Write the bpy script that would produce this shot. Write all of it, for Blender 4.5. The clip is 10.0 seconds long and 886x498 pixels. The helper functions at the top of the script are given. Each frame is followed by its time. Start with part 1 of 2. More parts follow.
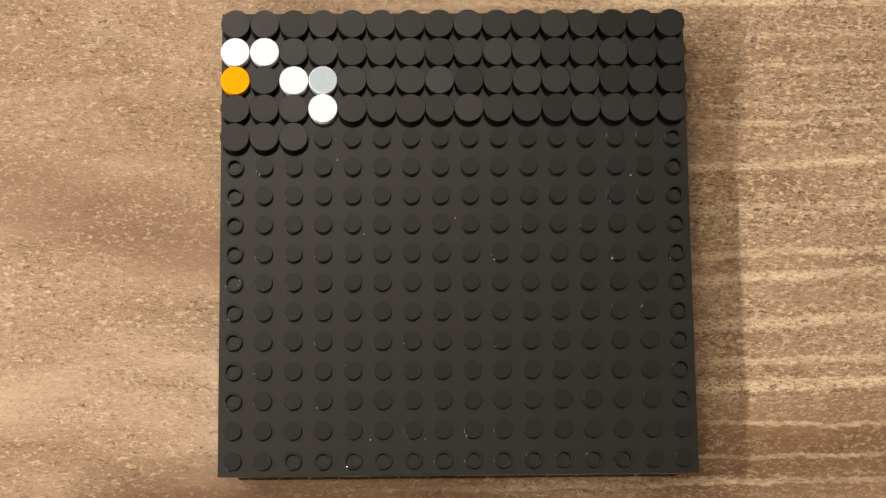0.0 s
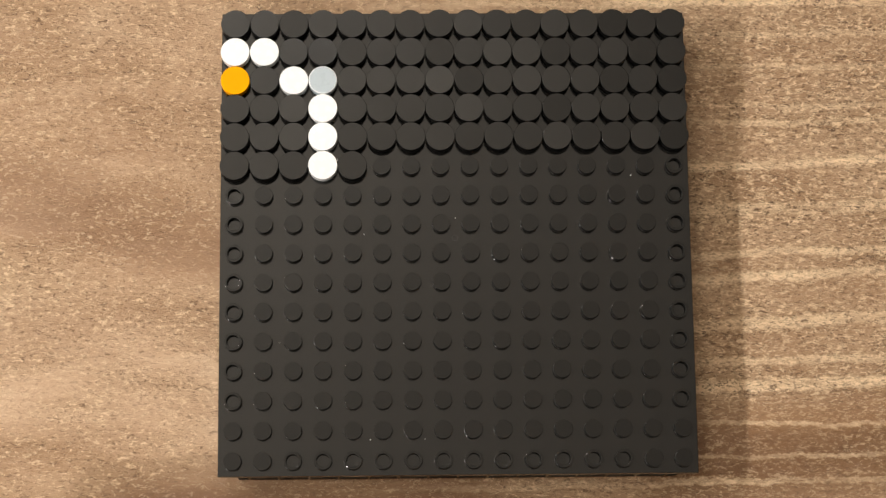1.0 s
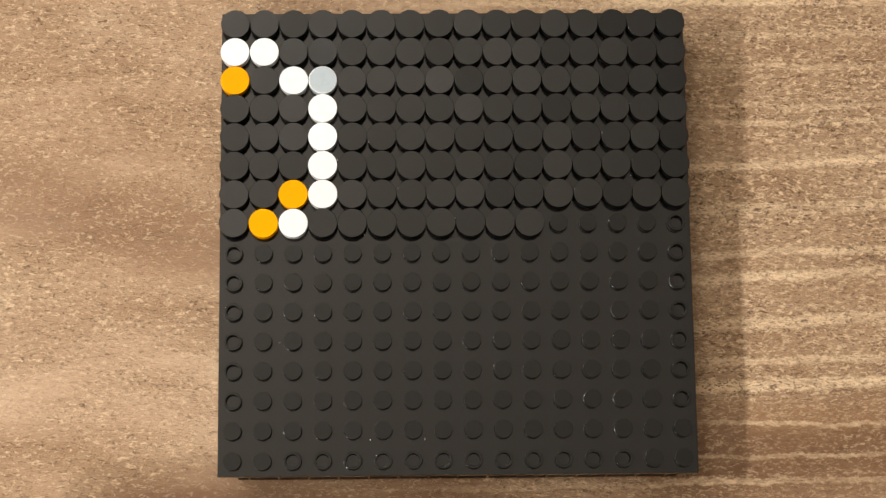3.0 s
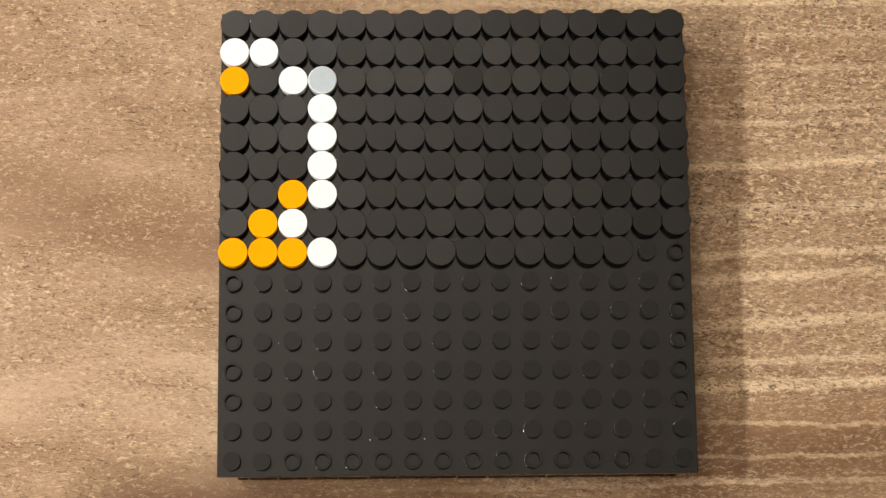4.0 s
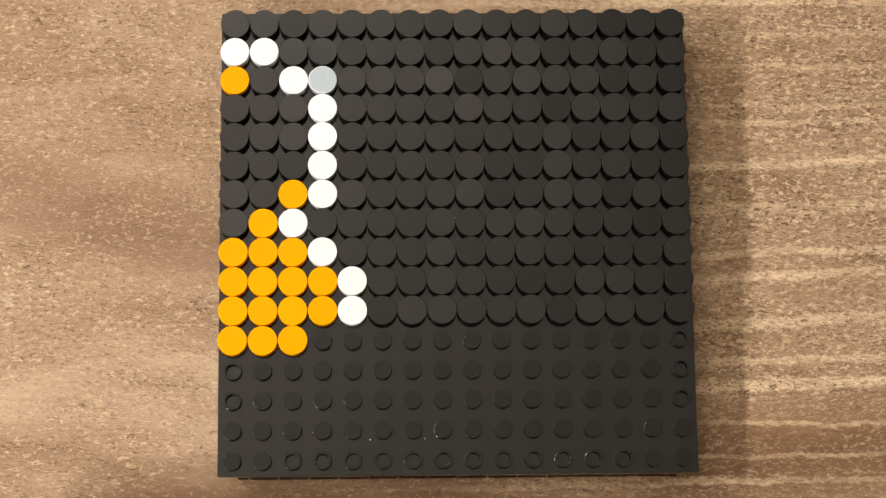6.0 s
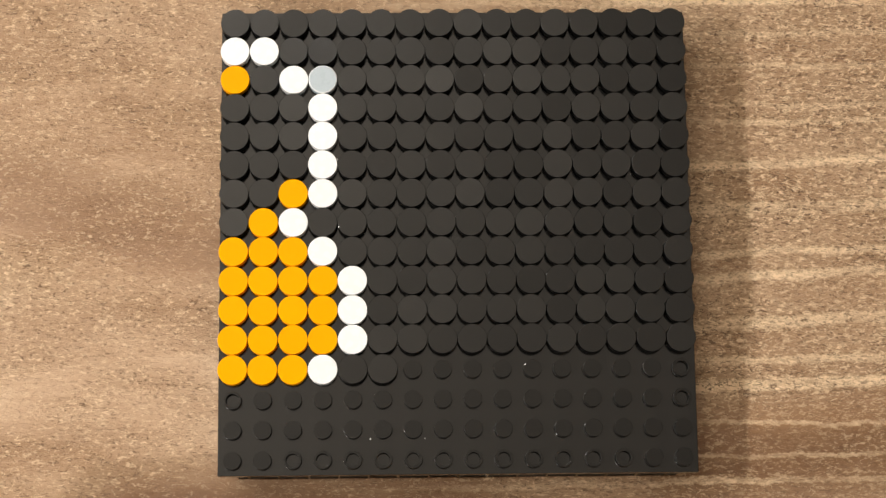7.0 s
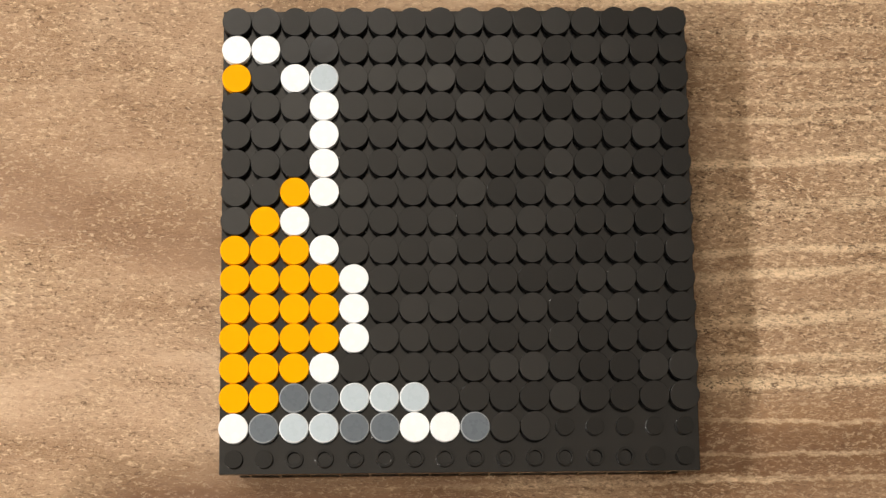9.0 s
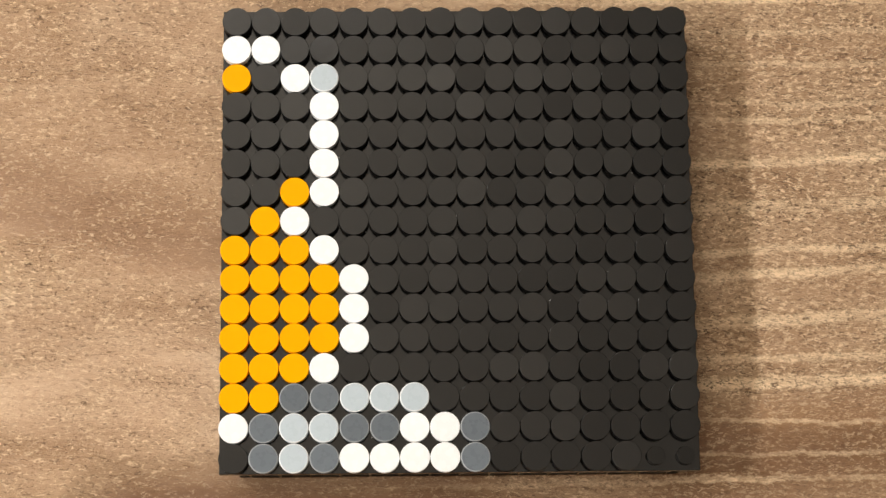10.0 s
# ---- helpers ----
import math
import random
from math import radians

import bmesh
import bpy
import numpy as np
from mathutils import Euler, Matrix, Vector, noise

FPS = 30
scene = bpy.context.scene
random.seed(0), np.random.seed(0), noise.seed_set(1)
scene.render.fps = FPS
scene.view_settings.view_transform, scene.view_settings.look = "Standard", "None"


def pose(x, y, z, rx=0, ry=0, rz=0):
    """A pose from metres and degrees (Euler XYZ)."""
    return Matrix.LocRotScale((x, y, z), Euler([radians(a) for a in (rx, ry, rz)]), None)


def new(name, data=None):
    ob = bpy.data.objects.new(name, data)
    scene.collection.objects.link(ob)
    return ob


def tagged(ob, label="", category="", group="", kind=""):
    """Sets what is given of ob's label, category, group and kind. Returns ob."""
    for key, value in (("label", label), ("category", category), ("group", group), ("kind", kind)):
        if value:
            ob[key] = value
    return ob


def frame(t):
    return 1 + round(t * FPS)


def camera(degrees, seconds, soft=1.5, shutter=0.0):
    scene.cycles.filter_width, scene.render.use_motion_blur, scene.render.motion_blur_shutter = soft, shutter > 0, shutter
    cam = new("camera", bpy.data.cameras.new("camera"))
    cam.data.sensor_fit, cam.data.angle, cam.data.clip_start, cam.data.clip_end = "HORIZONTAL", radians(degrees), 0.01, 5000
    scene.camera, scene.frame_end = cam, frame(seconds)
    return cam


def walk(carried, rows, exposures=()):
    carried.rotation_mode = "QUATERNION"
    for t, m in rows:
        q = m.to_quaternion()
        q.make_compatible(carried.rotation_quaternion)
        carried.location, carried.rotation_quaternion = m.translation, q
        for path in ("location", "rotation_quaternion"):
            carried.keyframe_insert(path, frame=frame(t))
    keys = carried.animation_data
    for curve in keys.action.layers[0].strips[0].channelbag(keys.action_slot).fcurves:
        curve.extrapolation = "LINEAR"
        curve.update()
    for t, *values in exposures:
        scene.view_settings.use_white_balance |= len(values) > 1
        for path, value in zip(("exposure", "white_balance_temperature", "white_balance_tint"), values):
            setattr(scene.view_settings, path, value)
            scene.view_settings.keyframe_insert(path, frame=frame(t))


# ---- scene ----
# Metres. The table top lies at z = 0; the mosaic panel is centred on x = y = 0.
MM = 0.001
DECK = 12.8 * MM          # height of the panel's upper face over the table
PITCH = 8.0 * MM          # stud spacing

# ---------------------------------------------------------------- camera
cam = camera(25.208, 10.0, soft=1.42)
EYE = (-17.17 * MM, -106.68 * MM, 527.03 * MM + DECK)


def aim(dx, dy):
    """The held camera, nudged by a few ten-thousandths of a turn sideways (dx) and up (dy)."""
    k = 0.016341
    return pose(*EYE, 11.0969 + dy * k, -1.3128 + dx * k, -0.6398)


STEPS = [(0.0, -2.6, 4.0), (2.7, -2.6, 4.0), (3.75, -3.6, 4.0), (4.2, -3.6, 4.0), (4.3, -3.0, 4.0),
         (5.7, -3.1, 3.9), (6.8, -2.7, 2.8), (7.53, -2.7, 2.8), (7.6, 0.1, 1.0), (8.6, 0.0, 0.9),
         (8.8, 0.0, 0.0), (10.0, 0.0, 0.0)]
walk(cam, [(t, aim(dx, dy)) for t, dx, dy in STEPS])

# ---------------------------------------------------------------- world and lights
world = bpy.data.worlds.new("world")
world.use_nodes = True
scene.world = world
world.node_tree.nodes["Background"].inputs[0].default_value = (0.02, 0.022, 0.03, 1)
world.node_tree.nodes["Background"].inputs[1].default_value = 0.3
scene.view_settings.exposure = 0.07


def lamp(name, at, watts, radius, colour):
    data = bpy.data.lights.new(name, "POINT")
    data.energy, data.shadow_soft_size, data.color = watts, radius, colour
    ob = new(name, data)
    ob.matrix_basis = pose(*at)
    return ob


WARM = (1.0, 0.965, 0.915)
BULBS = [(-0.75, 0.55, 0.67), (-0.90, -0.06, 0.80), (-0.75, -0.66, 0.67)]
# unseen fill lights, added to brighten the ceiling that the panel mirrors
FILLS = [(-0.47, 0.55, 1.36), (-0.14, 0.72, 1.36)]
for place, watts in zip(BULBS, (18.5, 23.0, 27.0)):
    lamp("bulb_light", place, watts, 0.026, WARM)
for place, watts in zip(FILLS, (8.6, 6.5)):
    lamp("globe_light", place, watts, 0.09, WARM)


# ---------------------------------------------------------------- materials
def material(name):
    m = bpy.data.materials.new(name)
    m.use_nodes = True
    nt = m.node_tree
    return m, nt, nt.nodes["Principled BSDF"]


def node(nt, kind, **values):
    n = nt.nodes.new(kind)
    for key, value in values.items():
        n.inputs[key.replace("_", " ")].default_value = value
    return n


def ramp(nt, source, stops):
    n = nt.nodes.new("ShaderNodeValToRGB")
    while len(n.color_ramp.elements) < len(stops):
        n.color_ramp.elements.new(0.5)
    for e, (at, c) in zip(n.color_ramp.elements, stops):
        e.position, e.color = at, (*c, 1) if len(c) == 3 else (c[0], c[0], c[0], 1)
    nt.links.new(source, n.inputs[0])
    return n.outputs[0]


def mixed(nt, fac, a, b, how="MIX"):
    n = nt.nodes.new("ShaderNodeMix")
    n.data_type, n.blend_type = "RGBA", how
    for sock, v in ((n.inputs[0], fac), (n.inputs[6], a), (n.inputs[7], b)):
        if hasattr(v, "is_linked"):
            nt.links.new(v, sock)
        elif isinstance(v, tuple):
            sock.default_value = (*v, 1)
        else:
            sock.default_value = v
    return n.outputs[2]


def stretched(nt, scale, shift=(0, 0, 0), source="Object"):
    tc = nt.nodes.new("ShaderNodeTexCoord")
    mp = nt.nodes.new("ShaderNodeMapping")
    mp.inputs["Scale"].default_value = scale
    mp.inputs["Location"].default_value = shift
    nt.links.new(tc.outputs[source], mp.inputs[0])
    return mp.outputs[0]


def noise_at(nt, scale, detail=3.0, rough=0.55, warp=0.0, shift=(0, 0, 0)):
    n = node(nt, "ShaderNodeTexNoise", Scale=1.0, Detail=detail, Roughness=rough, Distortion=warp)
    nt.links.new(stretched(nt, scale, shift), n.inputs["Vector"])
    return n.outputs[0]


def bumped(nt, bsdf, height, strength, distance):
    b = node(nt, "ShaderNodeBump", Strength=strength, Distance=distance)
    nt.links.new(height, b.inputs["Height"])
    nt.links.new(b.outputs[0], bsdf.inputs["Normal"])


# pale streaks of the board: height on the y axis (mm), slope, half width (mm), strength
STREAKS = [(70.5, 0.004, 1.3, 0.90), (61.0, 0.007, 0.9, 0.45), (53.0, -0.004, 0.9, 0.40), (40.2, 0.006, 0.9, 0.50),
           (34.6, 0.012, 1.0, 0.65), (19.5, 0.042, 1.3, 0.95), (8.5, 0.028, 1.7, 0.75), (-5.1, 0.034, 1.3, 0.75),
           (-12.3, 0.037, 1.5, 0.80), (-25.7, 0.046, 1.7, 0.75), (-32.8, 0.009, 1.2, 0.65), (-42.6, 0.042, 1.7, 0.95),
           (-50.1, 0.008, 0.7, 0.50), (-59.6, 0.014, 0.7, 0.50), (-66.6, 0.014, 1.0, 0.70)]
# broad darker bands, the last painting shade before the panel: centre x and y, slope, half width, half length (mm),
# strength
DARK_BANDS = [(-98, 10.0, -0.32, 17, 46, 0.70), (106, -54.5, 0.04, 18, 62, 0.90), (-42, -74.0, 0.0, 14, 60, 0.95)]


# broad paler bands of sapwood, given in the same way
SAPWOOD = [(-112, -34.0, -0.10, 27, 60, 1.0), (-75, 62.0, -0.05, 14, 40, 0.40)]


def calc(nt, how, *values, clamp=False):
    n = nt.nodes.new("ShaderNodeMath")
    n.operation, n.use_clamp = how, clamp
    for sock, v in zip(n.inputs, values):
        if hasattr(v, "is_linked"):
            nt.links.new(v, sock)
        else:
            sock.default_value = v
    return n.outputs[0]


def fade(nt, value, lo, hi, to_lo, to_hi):
    """A smooth passage from to_lo at lo to to_hi at hi."""
    n = node(nt, "ShaderNodeMapRange", From_Min=lo, From_Max=hi, To_Min=to_lo, To_Max=to_hi)
    n.interpolation_type = "SMOOTHSTEP"
    nt.links.new(value, n.inputs[0])
    return n.outputs[0]


def table_wood():
    """Printed wood-grain laminate: brown ground, ragged pale streaks along x, darker bands with painted shade in front,
    embossed short flecks.
    """
    m, nt, b = material("wood_grain_laminate")
    at = nt.nodes.new("ShaderNodeSeparateXYZ")
    nt.links.new(stretched(nt, (1000, 1000, 1000)), at.inputs[0])
    x, y = at.outputs[0], at.outputs[1]
    ground = ramp(nt, noise_at(nt, (16, 60, 20), 5, 0.62, 0.6),
                  [(0.28, (0.320, 0.184, 0.095)), (0.50, (0.412, 0.256, 0.144)), (0.74, (0.500, 0.332, 0.199))])
    # broad bands; the front dark one puts shade into the board's colour
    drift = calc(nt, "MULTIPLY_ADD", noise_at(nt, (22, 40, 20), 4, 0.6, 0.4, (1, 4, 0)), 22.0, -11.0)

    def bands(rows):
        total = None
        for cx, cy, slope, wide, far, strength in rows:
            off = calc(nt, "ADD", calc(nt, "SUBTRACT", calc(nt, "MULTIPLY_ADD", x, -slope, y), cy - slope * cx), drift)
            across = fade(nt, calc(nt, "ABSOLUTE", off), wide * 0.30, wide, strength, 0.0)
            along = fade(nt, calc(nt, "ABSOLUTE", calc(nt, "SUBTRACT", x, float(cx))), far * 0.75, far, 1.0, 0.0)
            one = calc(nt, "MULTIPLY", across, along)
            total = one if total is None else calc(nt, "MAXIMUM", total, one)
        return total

    darker = bands(DARK_BANDS)
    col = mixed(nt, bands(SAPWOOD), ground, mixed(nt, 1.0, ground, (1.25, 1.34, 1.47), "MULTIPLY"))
    col = mixed(nt, darker, col, mixed(nt, 1.0, col, (0.56, 0.455, 0.345), "MULTIPLY"))
    # ragged streaks, strong on one side of the board and lost on the other
    wander = calc(nt, "MULTIPLY_ADD", noise_at(nt, (26, 30, 20), 3, 0.55, 0.2, (7, 3, 0)), 4.4, -2.2)
    teeth = calc(nt, "MULTIPLY_ADD", noise_at(nt, (330, 170, 200), 4, 0.7, 0.5, (2, 9, 0)), 3.0, -1.5)
    bent = calc(nt, "ADD", y, calc(nt, "ADD", wander, teeth))
    streak = None
    for y0, slope, wide, strength in STREAKS:
        off = calc(nt, "ABSOLUTE", calc(nt, "SUBTRACT", calc(nt, "MULTIPLY_ADD", x, -slope, bent), y0))
        one = fade(nt, off, wide * 0.55, wide * 1.2, strength, 0.0)
        streak = one if streak is None else calc(nt, "MAXIMUM", streak, one)
    where = fade(nt, x, -45.0, 75.0, 0.0, 1.0)
    broken = ramp(nt, noise_at(nt, (36, 260, 40), 4, 0.65, 0.4, (3, 1, 0)), [(0.34, (0.20,)), (0.58, (1.0,))])
    grainy = ramp(nt, noise_at(nt, (420, 1000, 200), 4, 0.7, 0.4, (8, 2, 0)), [(0.36, (0.35,)), (0.56, (1.0,))])
    amount = mixed(nt, 1.0, mixed(nt, 1.0, mixed(nt, 1.0, streak, where, "MULTIPLY"), broken, "MULTIPLY"), grainy, "MULTIPLY")
    col = mixed(nt, amount, col, (0.92, 0.70, 0.45))
    # short flecks, gathered in loose patches
    patch = ramp(nt, noise_at(nt, (24, 62, 40), 4, 0.62, 0.5, (5, 2, 0)), [(0.34, (0.42,)), (0.60, (1.0,))])
    patch = mixed(nt, 1.0, patch, ramp(nt, where, [(0.0, (0.86,)), (1.0, (1.0,))]), "MULTIPLY")
    patch = mixed(nt, 1.0, patch, ramp(nt, where, [(0.5, (0.0,)), (1.0, (0.62,))]), "LIGHTEN")
    patch = mixed(nt, 1.0, patch, ramp(nt, darker, [(0.0, (1.0,)), (1.0, (0.45,))]), "MULTIPLY")
    lift = calc(nt, "MULTIPLY", where, 0.022)
    dark = ramp(nt, calc(nt, "ADD", noise_at(nt, (520, 1150, 300), 5, 0.72, 1.0), lift), [(0.54, (0.0,)), (0.62, (0.95,))])
    col = mixed(nt, mixed(nt, 1.0, dark, patch, "MULTIPLY"), col, (0.105, 0.048, 0.018))
    pale = ramp(nt, calc(nt, "ADD", noise_at(nt, (500, 1100, 300), 5, 0.72, 1.0, (11, 5, 0)), lift), [(0.535, (0.0,)), (0.62, (0.9,))])
    col = mixed(nt, mixed(nt, 1.0, pale, patch, "MULTIPLY"), col, (0.86, 0.645, 0.41))
    nt.links.new(col, b.inputs["Base Color"])
    rough = ramp(nt, noise_at(nt, (40, 90, 40), 3), [(0.3, (0.32,)), (0.7, (0.44,))])
    nt.links.new(rough, b.inputs["Roughness"])
    relief = mixed(nt, patch, (0.5, 0.5, 0.5), noise_at(nt, (520, 1150, 300), 5, 0.72, 1.0, (0.12, 0.1, 0)))
    bumped(nt, b, relief, 0.8, 0.0010)
    return m


def plastic(name, colour, rough, spread=0.0, bump=0.05, gloss=0.5, gloss_spread=0.0):
    """Moulded plastic: even colour, a little varied from piece to piece, fine scuffs in the gloss."""
    m, nt, b = material(name)
    info = nt.nodes.new("ShaderNodeObjectInfo")
    tint = ramp(nt, info.outputs["Random"], [(0.0, tuple(c * (1 - spread) for c in colour)),
                                             (1.0, tuple(c * (1 + spread) for c in colour))])
    nt.links.new(tint, b.inputs["Base Color"])
    scuff = ramp(nt, noise_at(nt, (420, 420, 420), 4, 0.6), [(0.35, (rough * 0.8,)), (0.7, (rough * 1.15,))])
    nt.links.new(scuff, b.inputs["Roughness"])
    bumped(nt, b, noise_at(nt, (160, 160, 160), 2), bump, 0.0001)
    b.inputs["Specular IOR Level"].default_value = gloss
    if gloss_spread:
        shine = ramp(nt, info.outputs["Random"], [(0.0, (gloss - gloss_spread,)), (0.6, (gloss,)), (1.0, (gloss + 2 * gloss_spread,))])
        nt.links.new(shine, b.inputs["Specular IOR Level"])
    return m


def painted(name, colour, rough=0.8):
    m, nt, b = material(name)
    nt.links.new(ramp(nt, noise_at(nt, (3, 3, 3), 5, 0.6), [(0.3, tuple(c * 0.93 for c in colour)), (0.7, colour)]),
                 b.inputs["Base Color"])
    b.inputs["Roughness"].default_value = rough
    bumped(nt, b, noise_at(nt, (120, 120, 120), 3), 0.2, 0.002)
    return m


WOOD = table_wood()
PANEL = plastic("black_panel_plastic", (0.0045, 0.0043, 0.0040), 0.13, 0.0, 0.0)
TILE = {
    "K": plastic("black_tile_plastic", (0.0038, 0.0036, 0.0034), 0.16, 0.25, 0.0, 0.48, 0.05),
    "W": plastic("white_tile_plastic", (0.84, 0.845, 0.84), 0.30, 0.015, 0.0),
    "Y": plastic("yellow_orange_tile_plastic", (0.95, 0.385, 0.0002), 0.34, 0.02, 0.0, 0.03),
    "L": plastic("light_grey_tile_plastic", (0.445, 0.51, 0.55), 0.32, 0.04, 0.0, 0.35),
    "D": plastic("dark_grey_tile_plastic", (0.117, 0.137, 0.157), 0.32, 0.10, 0.0, 0.35),
}
# darker, low-gloss copy of the black plastic that deepens the shade on walls
DULL = plastic("black_dull_shade_plastic", (0.0032, 0.0030, 0.0028), 0.55, 0.0, 0.0, 0.12)
STUD_TOP = plastic("black_stud_top_plastic", (0.0046, 0.0042, 0.0036), 0.24, 0.12, 0.0, 0.36)
STUD = plastic("black_stud_plastic", (0.0040, 0.0038, 0.0034), 0.14, 0.0, 0.0, 0.75)
# edge highlight of the grey tiles, put in as paler rim plastic
RIM = {"L": plastic("light_grey_highlight_rim", (0.74, 0.755, 0.76), 0.36, 0.03, 0.0, 0.4),
       "D": plastic("dark_grey_highlight_rim", (0.30, 0.315, 0.325), 0.36, 0.05, 0.0, 0.4)}


DUST = painted("pale_dust", (0.75, 0.73, 0.70), 0.9)
WALL = painted("cream_wall_paint", (0.27, 0.245, 0.215))
CEILING = painted("white_ceiling_paint", (0.855, 0.787, 0.69))
FLOOR = painted("brown_floor_boards", (0.26, 0.17, 0.10), 0.5)
METAL = plastic("dark_lamp_metal", (0.05, 0.05, 0.05), 0.4)
GLOW, glow_tree, glow_shader = material("glowing_bulb_glass")
glow_shader.inputs["Emission Color"].default_value = (1.0, 0.95, 0.85, 1)
glow_shader.inputs["Emission Strength"].default_value = 12.0
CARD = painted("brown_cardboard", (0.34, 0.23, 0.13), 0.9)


# ---------------------------------------------------------------- mesh tools
def part(name, bm, mat, parent=None, label=""):
    me = bpy.data.meshes.new(name)
    bm.to_mesh(me)
    bm.free()
    me.materials.append(mat)
    ob = new(name, me)
    if parent:
        ob.parent = parent
    if label:
        ob["label"] = label
    return ob


def block(x0, x1, y0, y1, z0, z1, bevel=0.0, segments=2):
    bm = bmesh.new()
    m = Matrix.Translation(((x0 + x1) / 2, (y0 + y1) / 2, (z0 + z1) / 2)) @ Matrix.Diagonal((x1 - x0, y1 - y0, z1 - z0, 1))
    bmesh.ops.create_cube(bm, size=1, matrix=m)
    if bevel:
        bmesh.ops.bevel(bm, geom=bm.edges[:], offset=bevel, segments=segments, affect="EDGES", profile=0.5)
    return bm


def lathe(profile, sides=40):
    """A solid of revolution about z from (radius, height) pairs, outside in; smooth faces round the turn."""
    bm = bmesh.new()
    rings = []
    for r, z in profile:
        if r < 1e-7:
            rings.append([bm.verts.new((0, 0, z))])
        else:
            rings.append([bm.verts.new((r * math.cos(2 * math.pi * i / sides), r * math.sin(2 * math.pi * i / sides), z))
                          for i in range(sides)])
    for a, b in zip(rings, rings[1:]):
        for i in range(sides):
            j = (i + 1) % sides
            if len(a) == 1 and len(b) == 1:
                continue
            if len(b) == 1:
                bm.faces.new((a[i], a[j], b[0]))
            elif len(a) == 1:
                bm.faces.new((a[0], b[j], b[i]))
            else:
                bm.faces.new((a[i], a[j], b[j], b[i]))
    bm.normal_update()
    bmesh.ops.recalc_face_normals(bm, faces=bm.faces[:])
    # broad faces stay crisp against the small rounded edges
    broad = {}
    for f in bm.faces:
        f.smooth = True
        n = f.normal
        broad[f] = round(abs(n.z), 3) in (0.0, 1.0)
    for e in bm.edges:
        if len(e.link_faces) == 2:
            a, b = e.link_faces
            if broad[a] != broad[b] or e.calc_face_angle(0) > radians(50):
                e.smooth = False
    return bm


def rounded(r, z, c, n=4, inward=1):
    """Profile points of a quarter-round edge of radius c, from the wall (r) to the top (z)."""
    return [(r - inward * c * (1 - math.cos(a)), z - c * (1 - math.sin(a)))
            for a in (math.pi / 2 * i / n for i in range(n + 1))]


# ---------------------------------------------------------------- the room, closed round the table
def room():
    x0, x1, y0, y1, z0, z1, w = -3.2, 1.9, -2.0, 2.1, -0.75, 1.75, 0.1
    for name, box, mat in (("wall_west", (x0 - w, x0, y0, y1, z0, z1), WALL), ("wall_east", (x1, x1 + w, y0, y1, z0, z1), WALL),
                           ("wall_south", (x0 - w, x1 + w, y0 - w, y0, z0, z1), WALL),
                           ("wall_north", (x0 - w, x1 + w, y1, y1 + w, z0, z1), WALL),
                           ("floor", (x0 - w, x1 + w, y0 - w, y1 + w, z0 - w, z0), FLOOR),
                           ("ceiling", (x0 - w, x1 + w, y0 - w, y1 + w, z1, z1 + w), CEILING)):
        tagged(part(name, block(*box), mat), "plain painted " + name.split("_")[0] + " of the room", name.split("_")[0], kind="structure")


def table():
    t = tagged(new("table"), "brown wood-grain laminate table top with pale streaks", "table")
    t.matrix_basis = pose(0, 0, -0.75)
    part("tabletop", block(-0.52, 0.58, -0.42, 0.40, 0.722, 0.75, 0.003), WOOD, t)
    for x in (-0.46, 0.52):
        for y in (-0.36, 0.34):
            part("leg", block(x - 0.03, x + 0.03, y - 0.03, y + 0.03, 0, 0.722, 0.003), WOOD, t)


# unseen hanging body added to carry one fill light
def fill_pendant(at):
    t = tagged(new("fill_pendant"), "unseen slim dark metal pendant added for fill light", "lamp", "pendant lamps")
    t.matrix_basis = pose(at[0], at[1], at[2])
    top = 1.75 - at[2]
    part("canopy", lathe([(0, top), (0.05, top), (0.05, top - 0.02), (0.04, top - 0.03), (0, top - 0.03)]), METAL, t)
    part("rod", lathe([(0, top - 0.02), (0.005, top - 0.02), (0.005, 0.06), (0, 0.06)], 12), METAL, t)
    part("bulb", lathe([(0, 0.062), (0.012, 0.060), (0.022, 0.046), (0.026, 0.034), (0.020, 0.020), (0, 0.012)], 24), GLOW, t, "glowing bulb")


def shade_tray():
    """An added, unseen open box that shades the table's front and holds the tiles still to be placed."""
    t = tagged(new("shade_tray"), "unseen cardboard tray added to shade the table front, holding loose round tiles", "tray")
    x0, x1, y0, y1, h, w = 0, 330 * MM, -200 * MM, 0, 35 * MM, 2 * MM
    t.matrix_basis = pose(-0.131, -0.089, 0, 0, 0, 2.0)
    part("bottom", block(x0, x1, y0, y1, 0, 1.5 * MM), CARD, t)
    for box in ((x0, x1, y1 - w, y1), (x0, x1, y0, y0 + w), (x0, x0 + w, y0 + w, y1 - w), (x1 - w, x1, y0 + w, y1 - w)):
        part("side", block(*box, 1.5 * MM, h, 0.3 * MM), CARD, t)


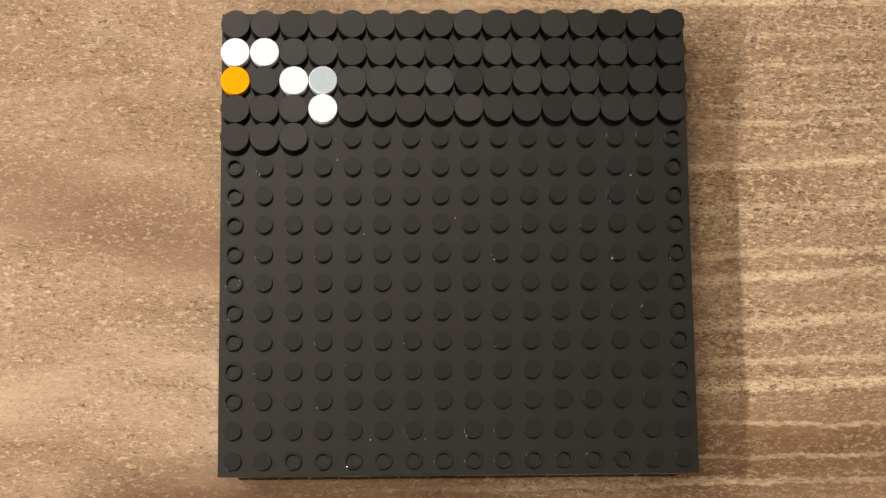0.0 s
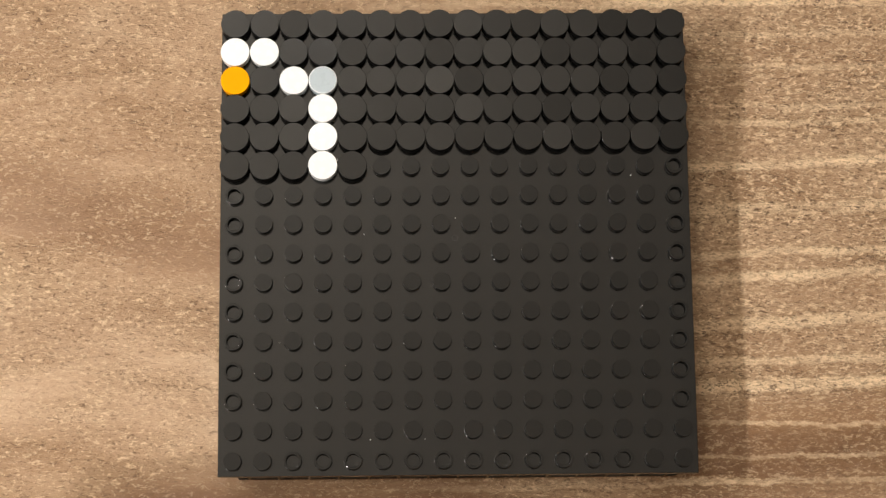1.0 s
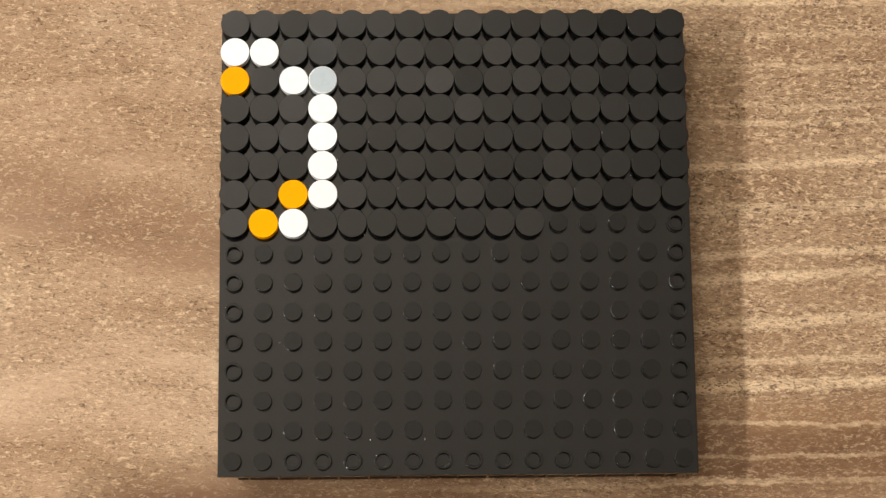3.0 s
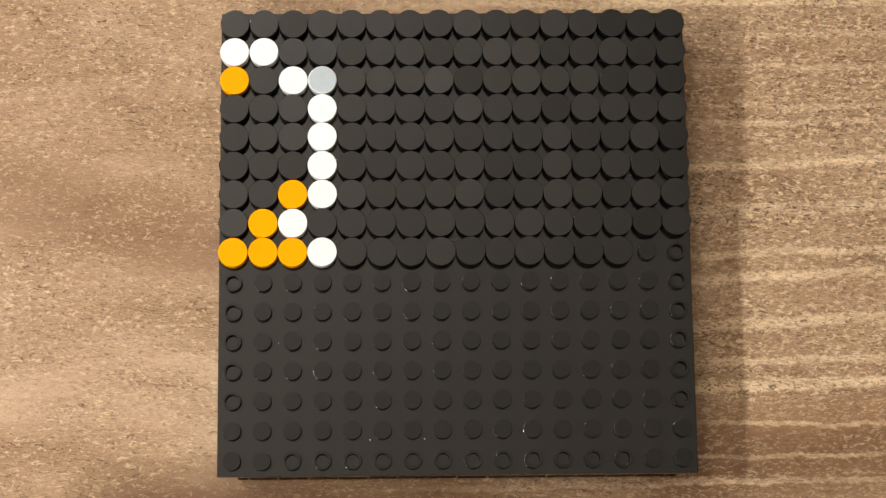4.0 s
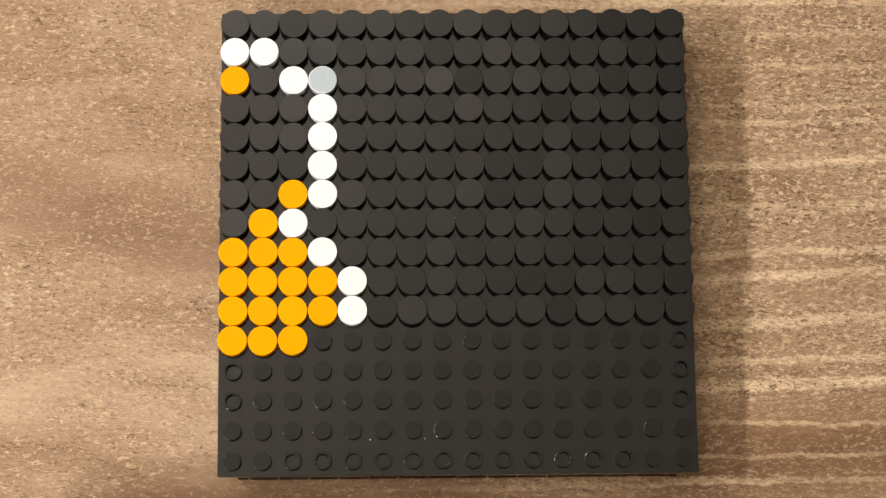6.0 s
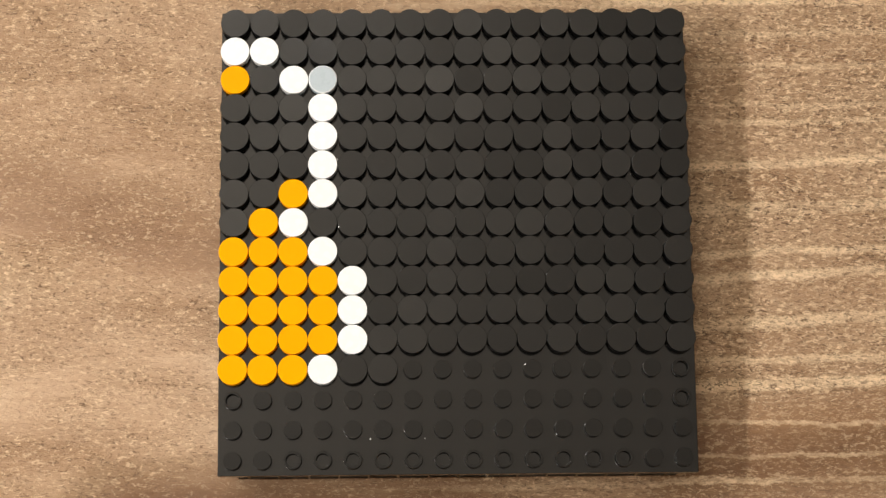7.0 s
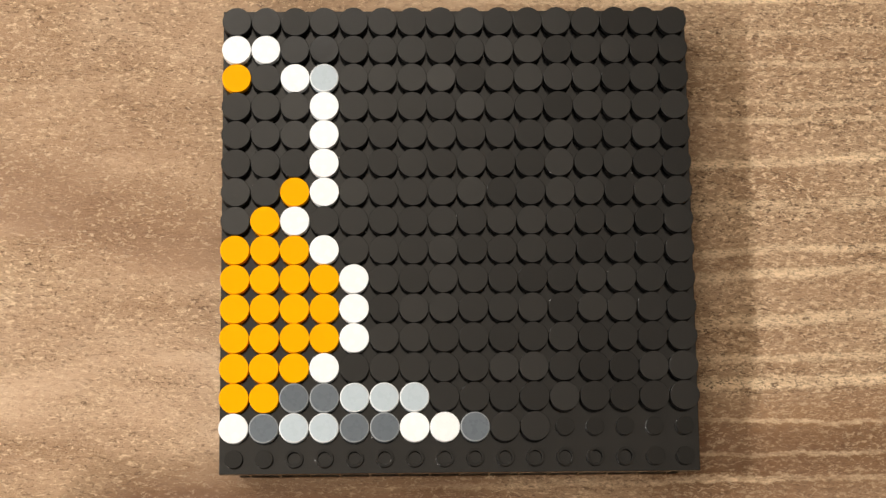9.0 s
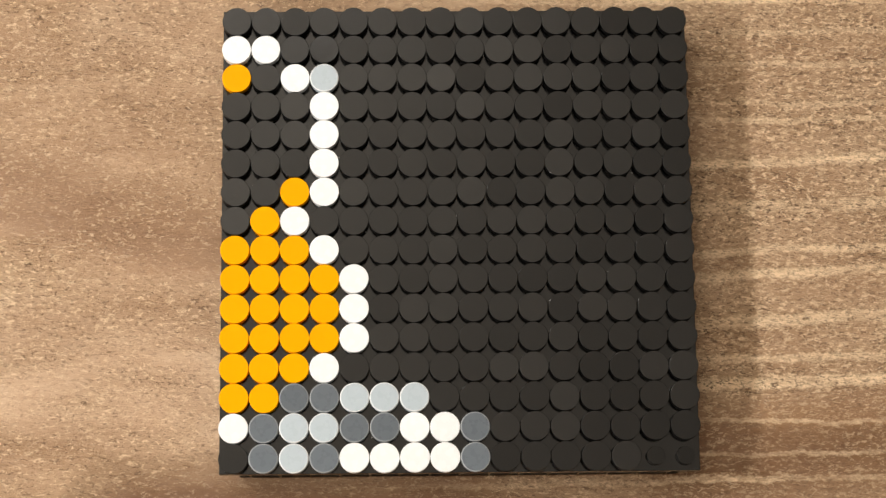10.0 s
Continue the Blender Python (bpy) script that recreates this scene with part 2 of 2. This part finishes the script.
def standing_lamp(at):
    t = tagged(new("floor_lamp"), "slim dark metal floor lamp standing beside the table", "lamp", "floor lamps")
    t.matrix_basis = pose(at[0], at[1], -0.75)
    h = at[2] + 0.75
    part("base", lathe([(0, 0.03), (0.10, 0.025), (0.12, 0.01), (0.12, 0), (0, 0)]), METAL, t)
    part("pole", lathe([(0, h - 0.10), (0.010, h - 0.10), (0.010, 0.02), (0, 0.02)], 16), METAL, t)
    part("socket", lathe([(0, h - 0.055), (0.018, h - 0.055), (0.020, h - 0.11), (0, h - 0.11)], 24), METAL, t)
    part("bulb", lathe([(0, h - 0.016), (0.012, h - 0.020), (0.018, h - 0.032), (0.015, h - 0.046), (0.010, h - 0.055), (0, h - 0.055)], 24),
         GLOW, t, "glowing bulb")


# ---------------------------------------------------------------- the mosaic panel
def panel():
    t = tagged(new("mosaic_panel"), "square black plastic mosaic panel with studs, lying on the table", "building panel")
    e = 63.9 * MM
    part("deck", block(-e, e, -e, e, DECK - 3.2 * MM, DECK, 0.12 * MM), PANEL, t)
    # the lower frame is cut back at its four corners
    n, f, w = 4.6 * MM, 63.7 * MM, 3.0 * MM
    lo, hi = 0.0, DECK - 3.2 * MM
    for x0, x1, y0, y1 in ((-f + n, f - n, -f, -f + w), (-f + n, f - n, f - w, f),
                           (-f, -f + w, -f + n, f - n), (f - w, f, -f + n, f - n)):
        part("side_wall", block(x0, x1, y0, y1, lo, hi, 0.1 * MM), DULL, t)
    for sx in (-1, 1):
        for sy in (-1, 1):
            xs = sorted((sx * (f - n - w), sx * (f - n)))
            ys = sorted((sy * (f - n - w), sy * (f - n)))
            part("corner_post", block(*xs, *ys, lo, hi, 0.1 * MM), PANEL, t)
    # short upright ribs at every second joint of the frame
    rib = part("rib", block(-0.3 * MM, 0.3 * MM, -0.15 * MM, 0.1 * MM, lo, hi - 0.4 * MM, 0.08 * MM, 1), PANEL, t)
    for side in range(4):
        for i in range(-7, 8):
            ob = rib if side == 0 and i == -7 else new("rib", rib.data)
            ob.parent = t
            ob.matrix_basis = pose(0, 0, 0, 0, 0, 90 * side) @ pose(i * PITCH, -f, 0)
    # small raised ring in the middle, left by the moulding
    ring = part("moulding_mark", lathe([(0.95 * MM, 0), (0.93 * MM, 0.16 * MM), (0.80 * MM, 0.20 * MM), (0.66 * MM, 0.16 * MM),
                                        (0.64 * MM, 0)], 28), STUD, t, "small raised moulding ring")
    ring.matrix_basis = pose(-0.28 * MM, 0.15 * MM, DECK)
    return t


def stud_mesh(hollow):
    r, h, c = 2.4 * MM, 1.95 * MM, 0.10 * MM
    # a small hollow chamfer at the foot carries the glints; the upper edge is nearly sharp
    w, lo, hi = 0.10 * MM, radians(20), radians(37)
    k = w / (math.sin(hi) - math.sin(lo))
    foot = [lo + (hi - lo) * i / 6 for i in range(7)]
    prof = [(r + w - k * (math.sin(a) - math.sin(lo)), k * (math.cos(lo) - math.cos(a))) for a in foot] + rounded(r, h, 0.06 * MM, 3)
    if hollow:
        q = 1.72 * MM
        prof += rounded(q, h, c, 4, -1)[::-1] + [(q, 0.2 * MM), (0, 0.2 * MM)]
    else:
        prof += [(0, h)]
    bm = lathe(prof, 32)
    me = bpy.data.meshes.new("stud")
    bm.to_mesh(me)
    bm.free()
    me.materials.append(STUD)
    # the upper faces are duller than the rims, the walls duller still
    me.materials.append(STUD_TOP)
    me.materials.append(PANEL)
    me.materials.append(DULL)
    for f in me.polygons:
        if abs(f.normal.z) < 0.02:
            f.material_index = 3
        elif f.normal.z > 0.999:
            f.material_index = 1 if f.center.z > 1 * MM else 2
    return me


def studs(base):
    solid, ring = stud_mesh(False), stud_mesh(True)
    for row in range(16):
        for col in range(16):
            edge = (col in (0, 15) and 2 <= row <= 13) or (row in (0, 15) and 2 <= col <= 13)
            ob = new("stud", ring if edge else solid)
            ob.parent = base
            ob.matrix_basis = pose((col - 7.5) * PITCH, (7.5 - row) * PITCH, DECK)


def dust():
    rng = random.Random(3)
    for x, y, size in ((-32.1, 22.2, 0.20), (-24.9, 1.4, 0.15), (-23.4, -54.4, 0.19), (-8.9, -54.3, 0.17), (48.1, 17.5, 0.2),
                       (-0.1, 5.8, 0.16), (-4.4, 5.0, 0.14), (20.3, -3.9, 0.10), (-47.7, -28.2, 0.10), (36.2, 28.1, 0.10)):
        bm = bmesh.new()
        bmesh.ops.create_icosphere(bm, subdivisions=1, radius=size * MM)
        for v in bm.verts:
            v.co *= rng.uniform(0.6, 1.3)
            v.co.z = max(v.co.z * 0.5, -0.02 * MM)
        ob = tagged(part("dust_speck", bm, DUST), "tiny pale speck of dust lying on the black panel", "dust", "dust specks")
        ob.matrix_basis = pose(x * MM, y * MM, DECK + 0.015 * MM, 0, 0, rng.uniform(0, 90))


# ---------------------------------------------------------------- the round tiles
PICTURE = ["KKKKKKKKKKKKKKKK",
           "WWKKKKKKKKKKKKKK",
           "YKWLKKKKKKKKKKKK",
           "KKKWKKKKKKKKKKKK",
           "KKKWKKKKKKKKKKKK",
           "KKKWKKKKKKKKKKKK",
           "KKYWKKKKKKKKKKKK",
           "KYWKKKKKKKKKKKKK",
           "YYYWKKKKKKKKKKKK",
           "YYYYWKKKKKKKKKKK",
           "YYYYWKKKKKKKKKKK",
           "YYYYWKKKKKKKKKKK",
           "YYYWKKKKKKKKKKKK",
           "YYDDLLLKKKKKKKKK",
           "WDLLDDWWDKKKKKKK",
           "KDLDWWWWDKKKKKKK"]
COLOUR = {"K": "black", "W": "white", "Y": "yellow-orange", "L": "light grey", "D": "dark grey"}
# tiles on the panel as the seconds pass
COUNT = [(0.0, 67.0), (0.5, 76.4), (1.5, 94.9), (2.5, 113.6), (4.0, 142.2), (4.5, 151.3), (5.5, 169.9), (7.0, 198.3), (7.5, 207.5),
         (8.0, 217.1), (8.5, 226.4), (9.0, 235.5), (9.5, 244.9), (10.0, 254.3)]


def tile_mesh(key):
    r, h, c = 3.95 * MM, 3.2 * MM, (0.30 if key in RIM else 0.11) * MM
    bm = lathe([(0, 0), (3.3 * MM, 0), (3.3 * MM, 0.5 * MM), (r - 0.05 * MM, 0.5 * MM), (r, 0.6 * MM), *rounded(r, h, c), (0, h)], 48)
    me = bpy.data.meshes.new("round_tile")
    bm.to_mesh(me)
    bm.free()
    me.materials.append(TILE[key])
    if key == "K":
        # the walls of the black tiles take the dull copy, which paints in their shade
        me.materials.append(DULL)
        for f in me.polygons:
            if abs(f.normal.z) < 0.02:
                f.material_index = 1
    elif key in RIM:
        # the bright edge outline of the grey tiles is painted into their rims
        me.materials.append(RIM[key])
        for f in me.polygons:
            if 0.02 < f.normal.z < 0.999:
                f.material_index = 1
    return me


MOVES = []


def tiles():
    rng = random.Random(7)
    meshes = {k: tile_mesh(k) for k in COLOUR}

    def lean(spread):
        return max(-0.8, min(0.8, rng.gauss(0, spread)))

    for i in range(256):
        row, col = divmod(i, 16)
        key = PICTURE[row][col]
        ob = new("round_tile", meshes[key])
        tilt = 0.55 if key == "K" else 0.35
        place = pose((col - 7.5) * PITCH + rng.gauss(0, 0.03) * MM, (7.5 - row) * PITCH + rng.gauss(0, 0.03) * MM,
                     DECK + 0.05 * MM, lean(tilt), lean(tilt), rng.uniform(-180, 180))
        tagged(ob, COLOUR[key] + " round plastic tile pressed onto the studded panel", "round tile",
               "round tiles of the mosaic")
        ob.matrix_basis = place
        if i >= 67:
            # until its turn the tile waits out of view in the added tray
            k = i - 67
            wait = pose(-0.131, -0.089, 0, 0, 0, 2.0) @ pose((k % 20) * 10 * MM + 0.010, -0.010 - (k // 20) * 10 * MM, 1.5 * MM, 0, 0, rng.uniform(-40, 40))
            MOVES.append((ob, i + 1, wait, place))


def turn_of(n):
    """The second at which the n-th tile is on the panel, on a whole thirtieth."""
    for (t0, n0), (t1, n1) in zip(COUNT, COUNT[1:]):
        if n0 < n <= n1:
            return math.ceil(-1e-6 + (t0 + (t1 - t0) * (n - n0) / (n1 - n0)) * FPS) / FPS
    return None


def motions():
    for ob, n, wait, place in MOVES:
        t = turn_of(n)
        if t is None:
            walk(ob, [(0.0, wait), (10.0, wait)])
            continue
        rows = [(0.0, wait), (t - 1 / FPS, wait), (t, place), (10.0, place)]
        walk(ob, [r for j, r in enumerate(rows) if j in (0, 2) or 0 < r[0] and (j == 3 and t < 10 or j == 1)])


room()
table()
for place in FILLS:
    fill_pendant(place)
for place in BULBS:
    standing_lamp(place)
shade_tray()
base = panel()
tiles()
dust()
studs(base)
motions()
